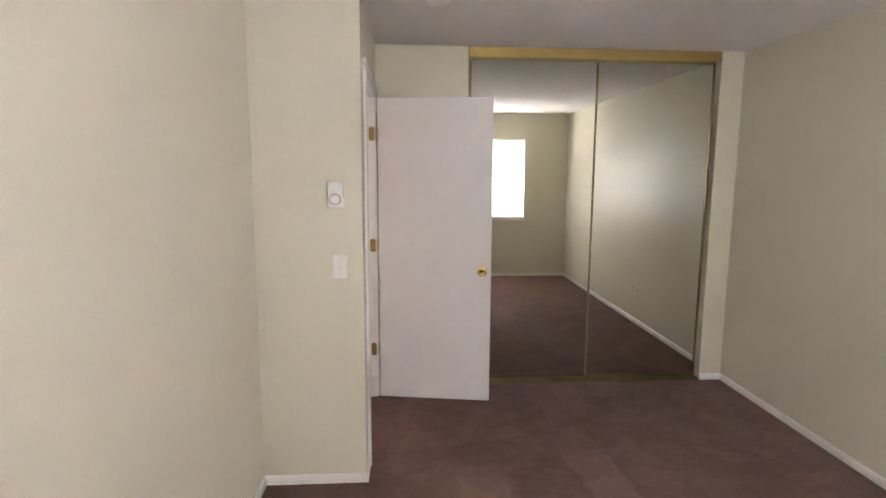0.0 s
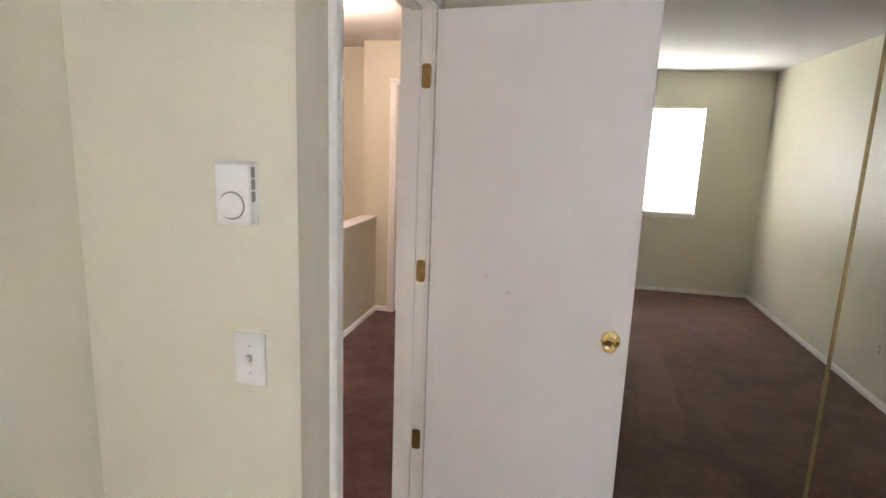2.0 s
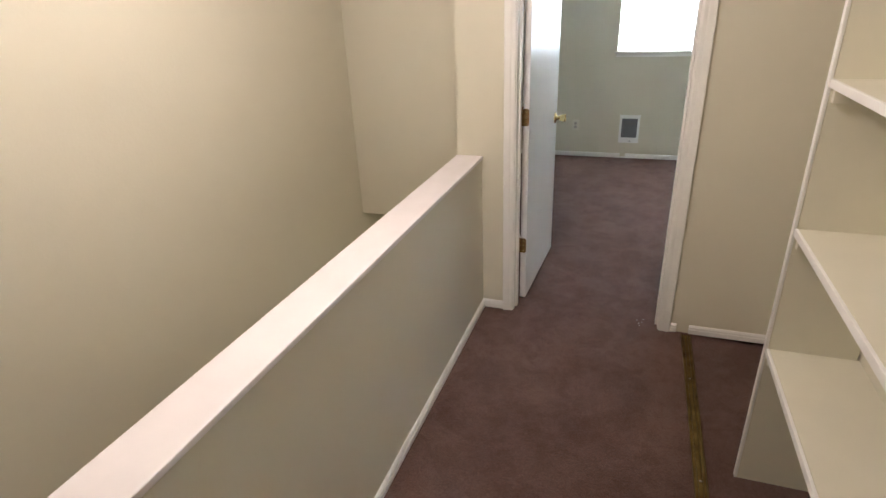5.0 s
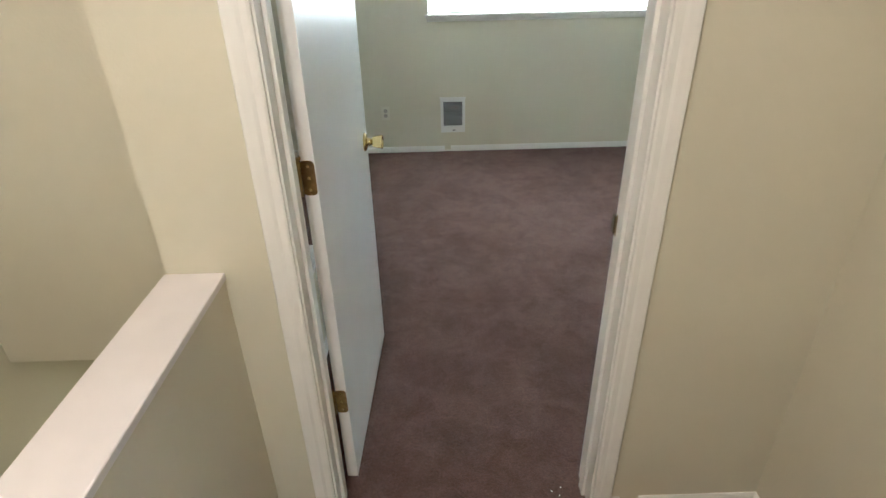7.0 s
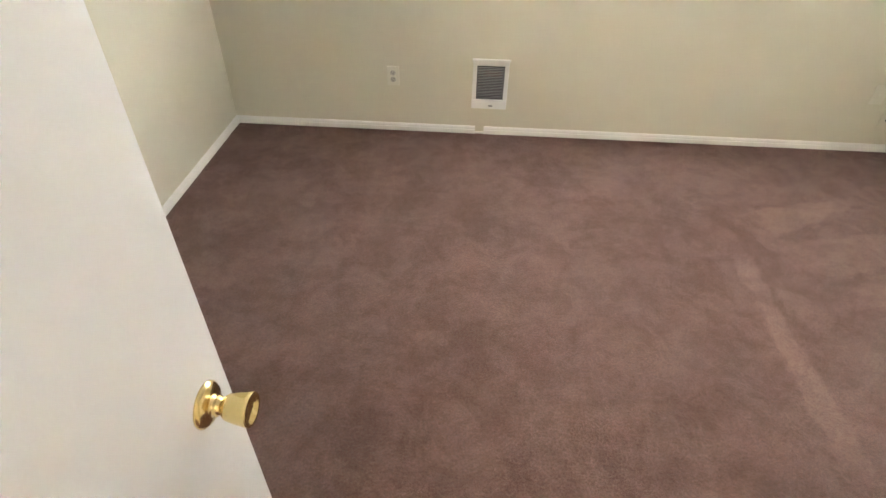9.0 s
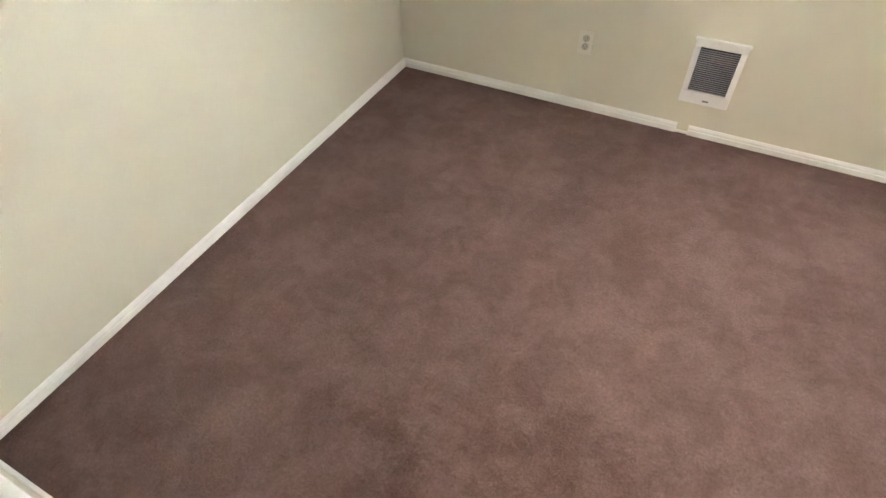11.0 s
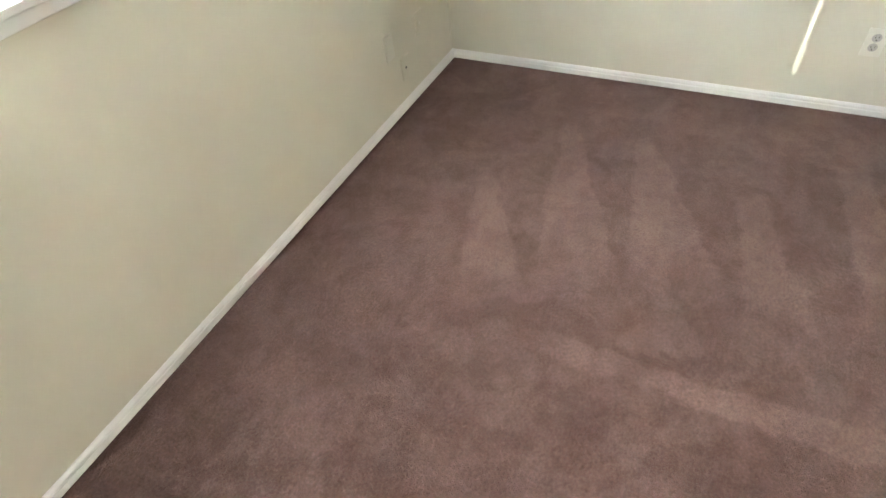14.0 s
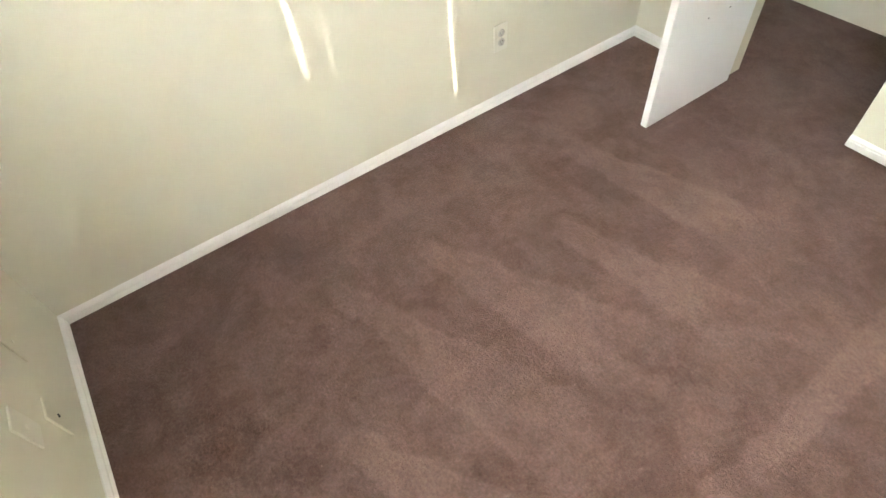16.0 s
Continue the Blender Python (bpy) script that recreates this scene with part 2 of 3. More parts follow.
def structure(name, material, *boxes, label=""):
    bm = bmesh.new()
    for b in boxes:
        add_box(bm, *b)
    return tagged(mesh_ob(name, bm, material), label=label or name.replace("_", " "), kind="structure")


# ---- the large structure ----
H = 2.42
structure("floor_bedroom", CARPET, (0.62, 3.735, -6.73, -3.773, -0.2, 0), (1.085, 3.735, -3.773, -2.51, -0.2, 0), (1.768, 3.569, -2.51, -2.41, -0.2, 0),
          label="mauve-brown carpet of the first bedroom")
structure("floor_landing", CARPET, (0.0, 1.085, -3.647, 0.06, -0.2, 0), (-0.905, 0.0, -3.647, -2.66, -0.2, 0),
          (-0.905, -0.13, -2.66, -2.60, -0.2, 0), (1.085, 1.475, -2.41, 0.0, -0.2, 0), label="mauve-brown carpet of the landing and its closet")
structure("floor_second_bedroom", CARPET, (-0.905, 3.45, 1.0, 3.49, -0.3, 0), (-0.01, 1.22, 0.06, 1.0, -0.3, 0),
          (1.22, 3.45, -0.03, 1.0, -0.3, 0), label="mauve-brown carpet of the second bedroom")
structure("ceiling_bedroom", CEIL, (0.5, 3.86, -6.87, -3.647, H, H + 0.1), (1.085, 3.86, -3.647, -2.35, H, H + 0.1), label="white textured ceiling of the first bedroom")
structure("ceiling_landing", CEIL, (-1.02, 0.5, -3.773, -3.647, H, H + 0.1), (-1.02, 1.085, -3.647, 0.45, H, H + 0.1),
          (1.085, 1.595, -2.35, 0.06, H, H + 0.1), label="white textured ceiling over landing and stairs")
structure("ceiling_second_bedroom", CEIL, (-1.02, 3.58, 0.45, 3.62, H, H + 0.1), (1.085, 3.58, -0.15, 0.45, H, H + 0.1), label="white textured ceiling of the second bedroom")

structure("wall_west_bedroom", WALL, (0.50, 0.62, -6.87, -3.647, 0, H), label="cream painted long side wall")
structure("wall_jog", WALL, (0.62, 1.128, -3.773, -3.647, 0, H), label="short cream wall with the thermostat")
structure("wall_door_bedroom", WALL, (1.02, 1.128, -3.647, -3.585, 0, H), (1.02, 1.128, -3.585, -2.684, 2.07, H), (1.02, 1.128, -2.684, -2.41, 0, H),
          label="cream wall round the bedroom door")
structure("wall_north_bedroom", WALL, (1.128, 1.768, -2.51, -2.41, 0, H), (3.569, 3.735, -2.51, -2.41, 0, H), label="cream wall beside the mirrored closet")
structure("wall_closet_back", WALL, (1.595, 3.86, -2.41, -2.35, 0, H), label="plain wall behind the mirrored doors")
structure("wall_east_bedroom", WALL, (3.735, 3.86, -6.87, -2.41, 0, H), label="cream painted side wall of the first bedroom")
structure("wall_south_bedroom", WALL, (0.62, W1[0], -6.87, -6.73, 0, H), (W1[1], 3.735, -6.87, -6.73, 0, H),
          (W1[0], W1[1], -6.87, -6.73, 0, W1[2]), (W1[0], W1[1], -6.87, -6.73, W1[3], H), label="cream window wall of the first bedroom")
structure("wall_south_landing", WALL, (-0.905, 0.50, -3.773, -3.647, 0, H), label="cream end wall of the landing")
structure("wall_stair_west", WALL, (-1.02, -0.905, -3.773, 3.62, -2.8, H), label="tall cream wall beside the stairs")
structure("wall_closet_landing", WALL, (1.475, 1.595, -2.35, 0.0, 0, H), label="cream back wall of the landing closet")
structure("wall_closet_header", WALL, (1.02, 1.128, -2.41, -0.0, 2.05, H), label="cream header over the landing closet")
structure("half_wall", WALL, (-0.13, 0.0, -2.66, 0.0, -2.8, 0.878), label="cream half wall guarding the stairs")
structure("wall_door_second_bedroom", WALL, (-0.13, 0.157, 0, 0.12, 0, H), (0.157, 0.973, 0, 0.12, 2.07, H), (0.973, 2.09, 0, 0.12, 0, H),
          label="cream wall round the second bedroom door")
structure("wall_stair_bulkhead", WALL, (-0.905, -0.01, 0.32, 0.44, 0.39, H), (-0.13, -0.01, 0.12, 0.32, -0.3, H), (-0.13, -0.01, 0.32, 0.44, -0.3, 0.39),
          label="cream bulkhead hanging over the stairs")
structure("stair_box", WALL, (-0.888, 0.0, 0.90, 1.00, 0, 0.41), (-0.10, 0.0, 0.44, 0.90, 0, 0.41), label="low cream box over the stairwell")
tagged(mesh_ob("stair_box_top", box_bm(-0.888, 0.006, 0.44, 1.006, 0.41, 0.43, bevel=0.002), TRIM), label="flat white top of the low stair box", kind="structure")
structure("wall_stair_lower", WALL, (-0.13, 0.0, 0.0, 3.62, -2.8, -0.3), (-0.905, -0.13, 3.49, 3.62, -2.8, 0), label="cream lower stair wall")
structure("wall_west_second_bedroom", WALL, (-0.905, -0.888, 0.44, 0.90, 0.41, H), (-0.905, -0.888, 0.90, 3.49, 0, H), label="cream side wall of the second bedroom")
structure("wall_north_second_bedroom", WALL, (-0.905, W2[0], 3.49, 3.62, 0, H), (W2[1], 3.58, 3.49, 3.62, 0, H),
          (W2[0], W2[1], 3.49, 3.62, 0, W2[2]), (W2[0], W2[1], 3.49, 3.62, W2[3], H), label="cream window wall of the second bedroom")
structure("wall_east_second_bedroom", WALL, (3.45, 3.58, -0.15, 3.49, 0, H), label="cream painted side wall of the second bedroom")
structure("wall_closet_front", WALL, (1.97, 2.379, 0.66, 0.78, 0, H), (2.379, 2.945, 0.66, 0.78, 2.05, H), (2.945, 3.45, 0.66, 0.78, 0, H),
          (1.97, 2.09, 0.12, 0.66, 0, H), label="cream wall round the bedroom closet")
structure("wall_closet_rear", WALL, (2.09, 3.45, -0.15, -0.03, 0, H), label="plain cream back wall of the bedroom closet")
structure("ground", mat("dry_grass", (0.10, 0.11, 0.05), 0.95, grain=0.02, scale=20, tint=0.3, tint_scale=2), (-400, 400, -400, 400, -3.2, -3.0),
          label="grassy ground outside the windows")
structure("floor_lower", CARPET, (-0.905, -0.13, -2.6, 3.49, -3.0, -2.8), label="mauve-brown carpet at the foot of the stairs")

# stairs
RISE, RUN = 0.195, 0.253
stairs = thing("staircase", "mauve-brown carpeted stairs going down beside the half wall", "stairs", (0, -2.60, 0))
for i in range(13):
    top, y0 = -RISE * (i + 1), RUN * i
    bm = box_bm(-0.903, -0.132, y0, y0 + RUN + 0.02, top - 0.25, top, bevel=0.012)
    part("step", bm, CARPET, stairs)

# baseboards
BASE = [(0, 0), (0.012, 0), (0.012, 0.025), (0.0088, 0.0265), (0.0088, 0.0295), (0.0105, 0.031), (0.0095, 0.037), (0.006, 0.042), (0.003, 0.046), (0, 0.047)]


def baseboard(*runs):
    """Runs of (x0, y0, x1, y1, out x, out y, miter at the start, at the end)."""
    for x0, y0, x1, y1, ox, oy, m0, m1 in runs:
        ob = mesh_ob("baseboard", sweep_bm(BASE, (x0, y0, 0.002), (x1, y1, 0.002), (ox, oy, 0), m0, m1), TRIM)
        tagged(ob, label="low white painted baseboard along the carpet", kind="structure")


baseboard(
    (0.62, -6.73, 0.62, -3.773, 1, 0, 1, -1), (0.62, -3.773, 1.128, -3.773, 0, -1, 1, 1), (1.128, -3.773, 1.128, -3.632, 1, 0, -1, 0),
    (1.128, -2.64, 1.128, -2.51, 1, 0, 0, -1), (1.128, -2.51, 1.768, -2.51, 0, -1, 1, 0), (3.569, -2.51, 3.735, -2.51, 0, -1, 0, -1),
    (3.735, -2.51, 3.735, -6.73, -1, 0, 1, -1), (3.735, -6.73, 0.62, -6.73, 0, 1, 1, -1),
    (-0.905, -3.647, -0.905, -2.60, 1, 0, 1, 0), (-0.905, -3.647, 1.02, -3.647, 0, 1, 1, -1), (1.02, -3.647, 1.02, -3.632, -1, 0, 1, 0),
    (1.02, -2.64, 1.02, -2.41, -1, 0, 0, 0),
    (0.0, -2.66, 0.0, 0.0, 1, 0, -1, -1), (-0.13, -2.66, 0.0, -2.66, 0, -1, 0, 1),
    (0.0, 0.0, 0.117, 0.0, 0, -1, 1, 0), (1.013, 0.0, 1.048, 0.0, 0, -1, 0, 0), (1.107, 0.0, 1.475, 0.0, 0, -1, 0, -1),
    (1.475, 0.0, 1.475, -0.949, -1, 0, 1, 0), (1.475, -0.967, 1.475, -2.41, -1, 0, 0, 0),
    (-0.888, 1.00, -0.888, 3.49, 1, 0, 1, -1), (-0.888, 3.49, 0.599, 3.49, 0, -1, 1, 0), (0.651, 3.49, 3.45, 3.49, 0, -1, 0, -1),
    (3.45, 3.49, 3.45, 0.78, -1, 0, 1, -1), (3.45, 0.78, 2.945, 0.78, 0, 1, 1, 0), (2.379, 0.78, 1.97, 0.78, 0, 1, 0, 1), (1.97, 0.78, 1.97, 0.12, -1, 0, -1, -1), (1.97, 0.12, 1.02, 0.12, 0, 1, 1, 0),
    (-0.888, 1.00, 0.0, 1.00, 0, 1, 1, 1), (0.0, 1.00, 0.0, 0.44, 1, 0, -1, 0), (-0.01, 0.43, -0.01, 0.12, 1, 0, 0, -1),
)
tagged(mesh_ob("baseboard", box_bm(0.599, 0.651, 3.484, 3.4898, 0.002, 0.013), TRIM), label="thin strip of baseboard left in the gap under the heater", kind="structure")
# skirt down the stairs
bm = bmesh.new()
slope = -RISE / RUN
pts = [(-2.60, 0.052), (-2.60, -0.10), (-0.9, -0.10 + slope * 1.7 - 0.14), (-0.9, 0.052 + slope * 1.7)]
lo = [bm.verts.new((-0.904, y, z)) for y, z in pts]
hi = [bm.verts.new((-0.8889, y, z)) for y, z in pts]
bm.faces.new(lo)
bm.faces.new(hi[::-1])
for i in range(4):
    bm.faces.new((lo[i], hi[i], hi[(i + 1) % 4], lo[(i + 1) % 4]))
bmesh.ops.recalc_face_normals(bm, faces=bm.faces)
tagged(mesh_ob("stair_skirt", bm, TRIM), label="white painted skirt following the stairs down", kind="structure")
tagged(mesh_ob("half_wall_cap", box_bm(-0.136, 0.006, -2.666, 0.0, 0.878, 0.897, bevel=0.003), CAP),
       label="flat white painted cap of the half wall", kind="structure")


# ---- doors ----
CASING = [(0, 0), (0.011, 0), (0.013, 0.006), (0.012, 0.02), (0.015, 0.028), (0.017, 0.045), (0.017, 0.053), (0.012, 0.057), (0, 0.057)]


def frame_side(name, parent, foot, top, out, inward):
    """One upright or head of casing: section runs from the opening outward."""
    bm = bmesh.new()
    a, b, o, w = Vector(foot), Vector(top), Vector(out), Vector(inward)
    ends = [[bm.verts.new(p + o * d + w * h + (b - a).normalized() * (h * k)) for d, h in CASING] for p, k in ((a, 0), (b, 0))]
    n = len(CASING)
    for i in range(n):
        bm.faces.new((ends[0][i], ends[0][(i + 1) % n], ends[1][(i + 1) % n], ends[1][i]))
    bm.faces.new(ends[0][::-1])
    bm.faces.new(ends[1])
    bmesh.ops.recalc_face_normals(bm, faces=bm.faces)
    return part(name, bm, TRIM, parent)


def knob_parts(parent, x, z, side, depth):
    """A tulip knob on its rose at x along the leaf; side is the way out of the face, -1 or 1, which lies at y = depth."""
    knob = part("door_knob", lathe_bm([(a * side, r) for a, r in ((0.026, 0.0120), (0.029, 0.0165), (0.034, 0.0195), (0.048, 0.0225), (0.061, 0.0245), (0.065, 0.0250),
                                                                (0.0672, 0.0240), (0.0660, 0.0215), (0.0615, 0.0185), (0.0600, 0.0040))], "y"), BRASS, parent, "polished brass tulip knob", pose(x, depth, z))
    rose = part("rose", lathe_bm([(0.0, 0.034), (0.003 * side, 0.034), (0.008 * side, 0.029), (0.011 * side, 0.018), (0.014 * side, 0.0125),
                                  (0.019 * side, 0.0155), (0.023 * side, 0.012), (0.027 * side, 0.010)], "y"), BRASS, knob)
    return knob


def rounded_plate_bm(x0, x1, y0, y1, z0, z1, radius=0.012):
    """A thin plate across x with rounded corners."""
    bm = bmesh.new()
    ring = []
    for cy, cz, a0 in ((y1 - radius, z1 - radius, 0), (y0 + radius, z1 - radius, 90), (y0 + radius, z0 + radius, 180), (y1 - radius, z0 + radius, 270)):
        for k in range(5):
            a = radians(a0 + k * 22.5)
            ring.append((cy + math.cos(a) * radius, cz + math.sin(a) * radius))
    lo = [bm.verts.new((x0, y, z)) for y, z in ring]
    hi = [bm.verts.new((x1, y, z)) for y, z in ring]
    n = len(ring)
    bm.faces.new(lo[::-1])
    bm.faces.new(hi)
    for k in range(n):
        bm.faces.new((lo[k], lo[(k + 1) % n], hi[(k + 1) % n], hi[k]))
    bmesh.ops.recalc_face_normals(bm, faces=bm.faces)
    return bm


def hinge_part(parent, z, place_x, place_y):
    """A hinge: barrel and its two leaves."""
    hinge = part("hinge", lathe_bm([(-0.046, 0.003), (-0.044, 0.0058), (0.044, 0.0058), (0.047, 0.003)], "z", 12), BRONZE, parent,
                 "aged brass hinge", pose(place_x, place_y, z))
    return hinge


def door_leaf(name, label, hinge_x, hinge_y, way_deg, width, height, hinge_zs, knob_z=0.925, category="door"):
    """A flush leaf; its local x runs from the hinge edge, its outer face lies at y = 0, its thickness behind (+y)."""
    d = thing(name, label, category, (hinge_x, hinge_y, 0.012), way_deg)
    part("leaf", box_bm(0, width, 0, 0.035, 0, height, bevel=0.0016), DOOR, d)
    knob_parts(d, width - 0.060, knob_z, -1, 0.0)
    knob_parts(d, width - 0.060, knob_z, 1, 0.035)
    part("latch", box_bm(width - 0.001, width + 0.0012, 0.006, 0.029, knob_z - 0.025, knob_z + 0.030, bevel=0.0004, segs=1), BRASS, d)
    for z in hinge_zs:
        h = hinge_part(d, z, -0.006, 0.040)
        leaf = part("hinge_leaf", rounded_plate_bm(0.0045, 0.0058, -0.038, -0.002, -0.0445, 0.0445), BRONZE, h)
        for sz in (-0.03, 0.0, 0.03):
            part("screw", lathe_bm([(0.0030, 0.0035), (0.0044, 0.0035)], "x", 8), BRASS, h, at=pose(0.0, -0.022, sz))
    return d


HZ = (0.335, 1.06, 1.80)
door1 = door_leaf("door_1", "open white flush door with a brass knob in front of the mirrored closet", 1.150, -2.720, -9.4, 0.756, 2.028, HZ, 0.900)
# scuffs and chipped paint on the door
for x, z, w, a in ((0.228, 1.075, 0.018, 28), (0.318, 1.022, 0.009, 40)):
    part("scratch", box_bm(-w / 2, w / 2, -0.0006, 0.001, -0.0009, 0.0009), GREY, door1, "small grey scuff", pose(x, 0, z, 0, a, 0))
for z, h in ((1.268, 0.007), (1.180, 0.005), (0.985, 0.006), (0.700, 0.008), (0.875, 0.004), (0.520, 0.005)):
    part("paint_chip", box_bm(0.0002, 0.0028, -0.0005, 0.001, z, z + h, bevel=0.0004, segs=1), GREY, door1, "small grey paint chip")
door2 = door_leaf("door_2", "open white flush door with a brass knob leading to the second bedroom", 0.219, 0.137, 87.4, 0.762, 2.028, HZ)

# spring stop on the middle hinge pin of the second door
pin_stop = thing("hinge_pin_stop", "dull brass door stop on the middle hinge pin", "door stop", matrix=door2.matrix_basis @ pose(-0.006, 0.040, 1.110))
part("collar", lathe_bm([(-0.002, 0.0085), (0.0, 0.0095), (0.004, 0.0095), (0.006, 0.0080)], "z", 16), BRONZE, pin_stop)
part("arm", box_bm(-0.030, 0.004, 0.004, 0.008, 0.0, 0.004, bevel=0.0008, segs=1), BRONZE, pin_stop)
part("arm", box_bm(0.004, 0.034, 0.005, 0.009, 0.0, 0.004, bevel=0.0008, segs=1), BRONZE, pin_stop)
part("spring", lathe_bm([(0.006, 0.004), (0.008, 0.006), (0.010, 0.004), (0.012, 0.006), (0.014, 0.004), (0.016, 0.006), (0.018, 0.004)], "z", 12), SHINY, pin_stop)
part("rubber_tip", lathe_bm([(-0.036, 0.0045), (-0.030, 0.0055), (-0.028, 0.0045)], "x", 12), PLAST, pin_stop, at=pose(0, 0.006, 0.002))


def door_frame(name, label, m, width, height, depth):
    """Jambs, stops and casings for an opening: local x along the wall from 0 to width, y through it from 0 to depth."""
    f = thing(name, label, "door frame", matrix=m)
    part("jamb", box_bm(-0.018, 0, -0.001, depth + 0.001, 0.0, height), TRIM, f)
    part("jamb", box_bm(width, width + 0.018, -0.001, depth + 0.001, 0.0, height), TRIM, f)
    part("head_jamb", box_bm(-0.018, width + 0.018, -0.001, depth + 0.001, height, height + 0.018), TRIM, f)
    part("door_stop", box_bm(0, 0.011, 0.040, 0.078, 0, height - 0.011, bevel=0.002), TRIM, f)
    part("door_stop", box_bm(width - 0.011, width, 0.040, 0.078, 0, height - 0.011, bevel=0.002), TRIM, f)
    part("door_stop", box_bm(0, width, 0.040, 0.078, height - 0.011, height, bevel=0.002), TRIM, f)
    for y, out in ((-0.001, (0, -1, 0)), (depth + 0.001, (0, 1, 0))):
        frame_side("casing", f, (-0.005, y, 0.0), (-0.005, y, height + 0.005), out, (-1, 0, 0))
        frame_side("casing", f, (width + 0.005, y, 0.0), (width + 0.005, y, height + 0.005), out, (1, 0, 0))
        frame_side("head_casing", f, (-0.062, y, height + 0.005), (width + 0.062, y, height + 0.005), out, (0, 0, 1))
    part("strike_lip", box_bm(-0.003, 0.0055, -0.014, 0.0058, 0.908, 0.957, bevel=0.0025), DARK_BRASS, f)
    part("strike_plate", box_bm(-0.0002, 0.0014, 0.006, 0.036, 0.905, 0.962, bevel=0.0004, segs=1), BRONZE, f)
    return f


# bedroom door: local x runs north along the wall, local y from the room side to the landing
frame1 = door_frame("door_frame_1", "white painted frame and moulded casing of the bedroom door",
                    Matrix(((0, -1, 0, 1.128), (1, 0, 0, -3.567), (0, 0, 1, 0), (0, 0, 0, 1))), 0.865, 2.05, 0.108)
# second door: local x runs west to keep the strike at its own side, local y from the bedroom side to the landing
frame2 = door_frame("door_frame_2", "white painted frame and moulded casing of the second bedroom door",
                    Matrix(((-1, 0, 0, 0.955), (0, -1, 0, 0.12), (0, 0, 1, 0), (0, 0, 0, 1))), 0.776, 2.05, 0.12)
for f, w in ((frame1, 0.865), (frame2, 0.776)):
    for z in HZ:
        part("hinge_leaf", rounded_plate_bm(w - 0.0012, w, 0.0, 0.036, z + 0.012 - 0.0445, z + 0.012 + 0.0445), BRONZE, f)


# ---- mirrored closet ----
track = thing("closet_track", "gold anodised head and floor track of the mirrored closet", "closet track", (1.773, -2.51, 0))
bm = bmesh.new()
add_box(bm, 0, 1.795, -0.004, 0.075, 2.402, 2.418)
add_box(bm, 0, 1.795, -0.006, -0.002, 2.352, 2.402)
add_box(bm, 0, 1.795, -0.010, -0.002, 2.372, 2.378)
add_box(bm, 0, 1.795, 0.034, 0.037, 2.36, 2.402)
add_box(bm, 0, 1.795, 0.072, 0.075, 2.352, 2.402)
part("head_track", bm, GOLD, track)
bm = bmesh.new()
add_box(bm, 0, 1.795, -0.004, 0.075, 0.001, 0.005)
part("floor_track", bm, STILE, track)
for y in (-0.004, 0.017, 0.034, 0.054, 0.072):
    part("ridge", box_bm(0, 1.795, y, y + 0.003, 0.0052, 0.014), STILE, track)
part("side_trim", box_bm(-0.004, 0.0, 0, 0.07, 0, 2.40), STILE, track)


def mirror_door(x0, x1, y, label):
    d = thing("mirror_door", label, "mirrored closet door", (x0, y, 0.014), group="sliding mirror doors")
    w, h, e = x1 - x0, 2.342, 0.015
    part("mirror", box_bm(e * 0.8, w - e * 0.8, 0.005, 0.009, 0.022, h - 0.018), MIRROR, d)
    part("backing", box_bm(e * 0.8, w - e * 0.8, 0.0095, 0.016, 0.022, h - 0.018), DARK, d)
    part("stile", box_bm(0, e, 0, 0.024, 0, h, bevel=0.004), STILE, d)
    part("stile", box_bm(w - e, w, 0, 0.024, 0, h, bevel=0.004), STILE, d)
    part("top_rail", box_bm(e, w - e, 0.001, 0.022, h - 0.022, h, bevel=0.002), STILE, d)
    part("bottom_rail", box_bm(e, w - e, 0.001, 0.022, 0, 0.026, bevel=0.002), STILE, d)
    return d


mirror_door(1.777, 2.688, -2.502, "tall sliding mirror door in a slim gold frame, front track")
mirror_door(2.668, 3.553, -2.466, "tall sliding mirror door in a slim gold frame, rear track")


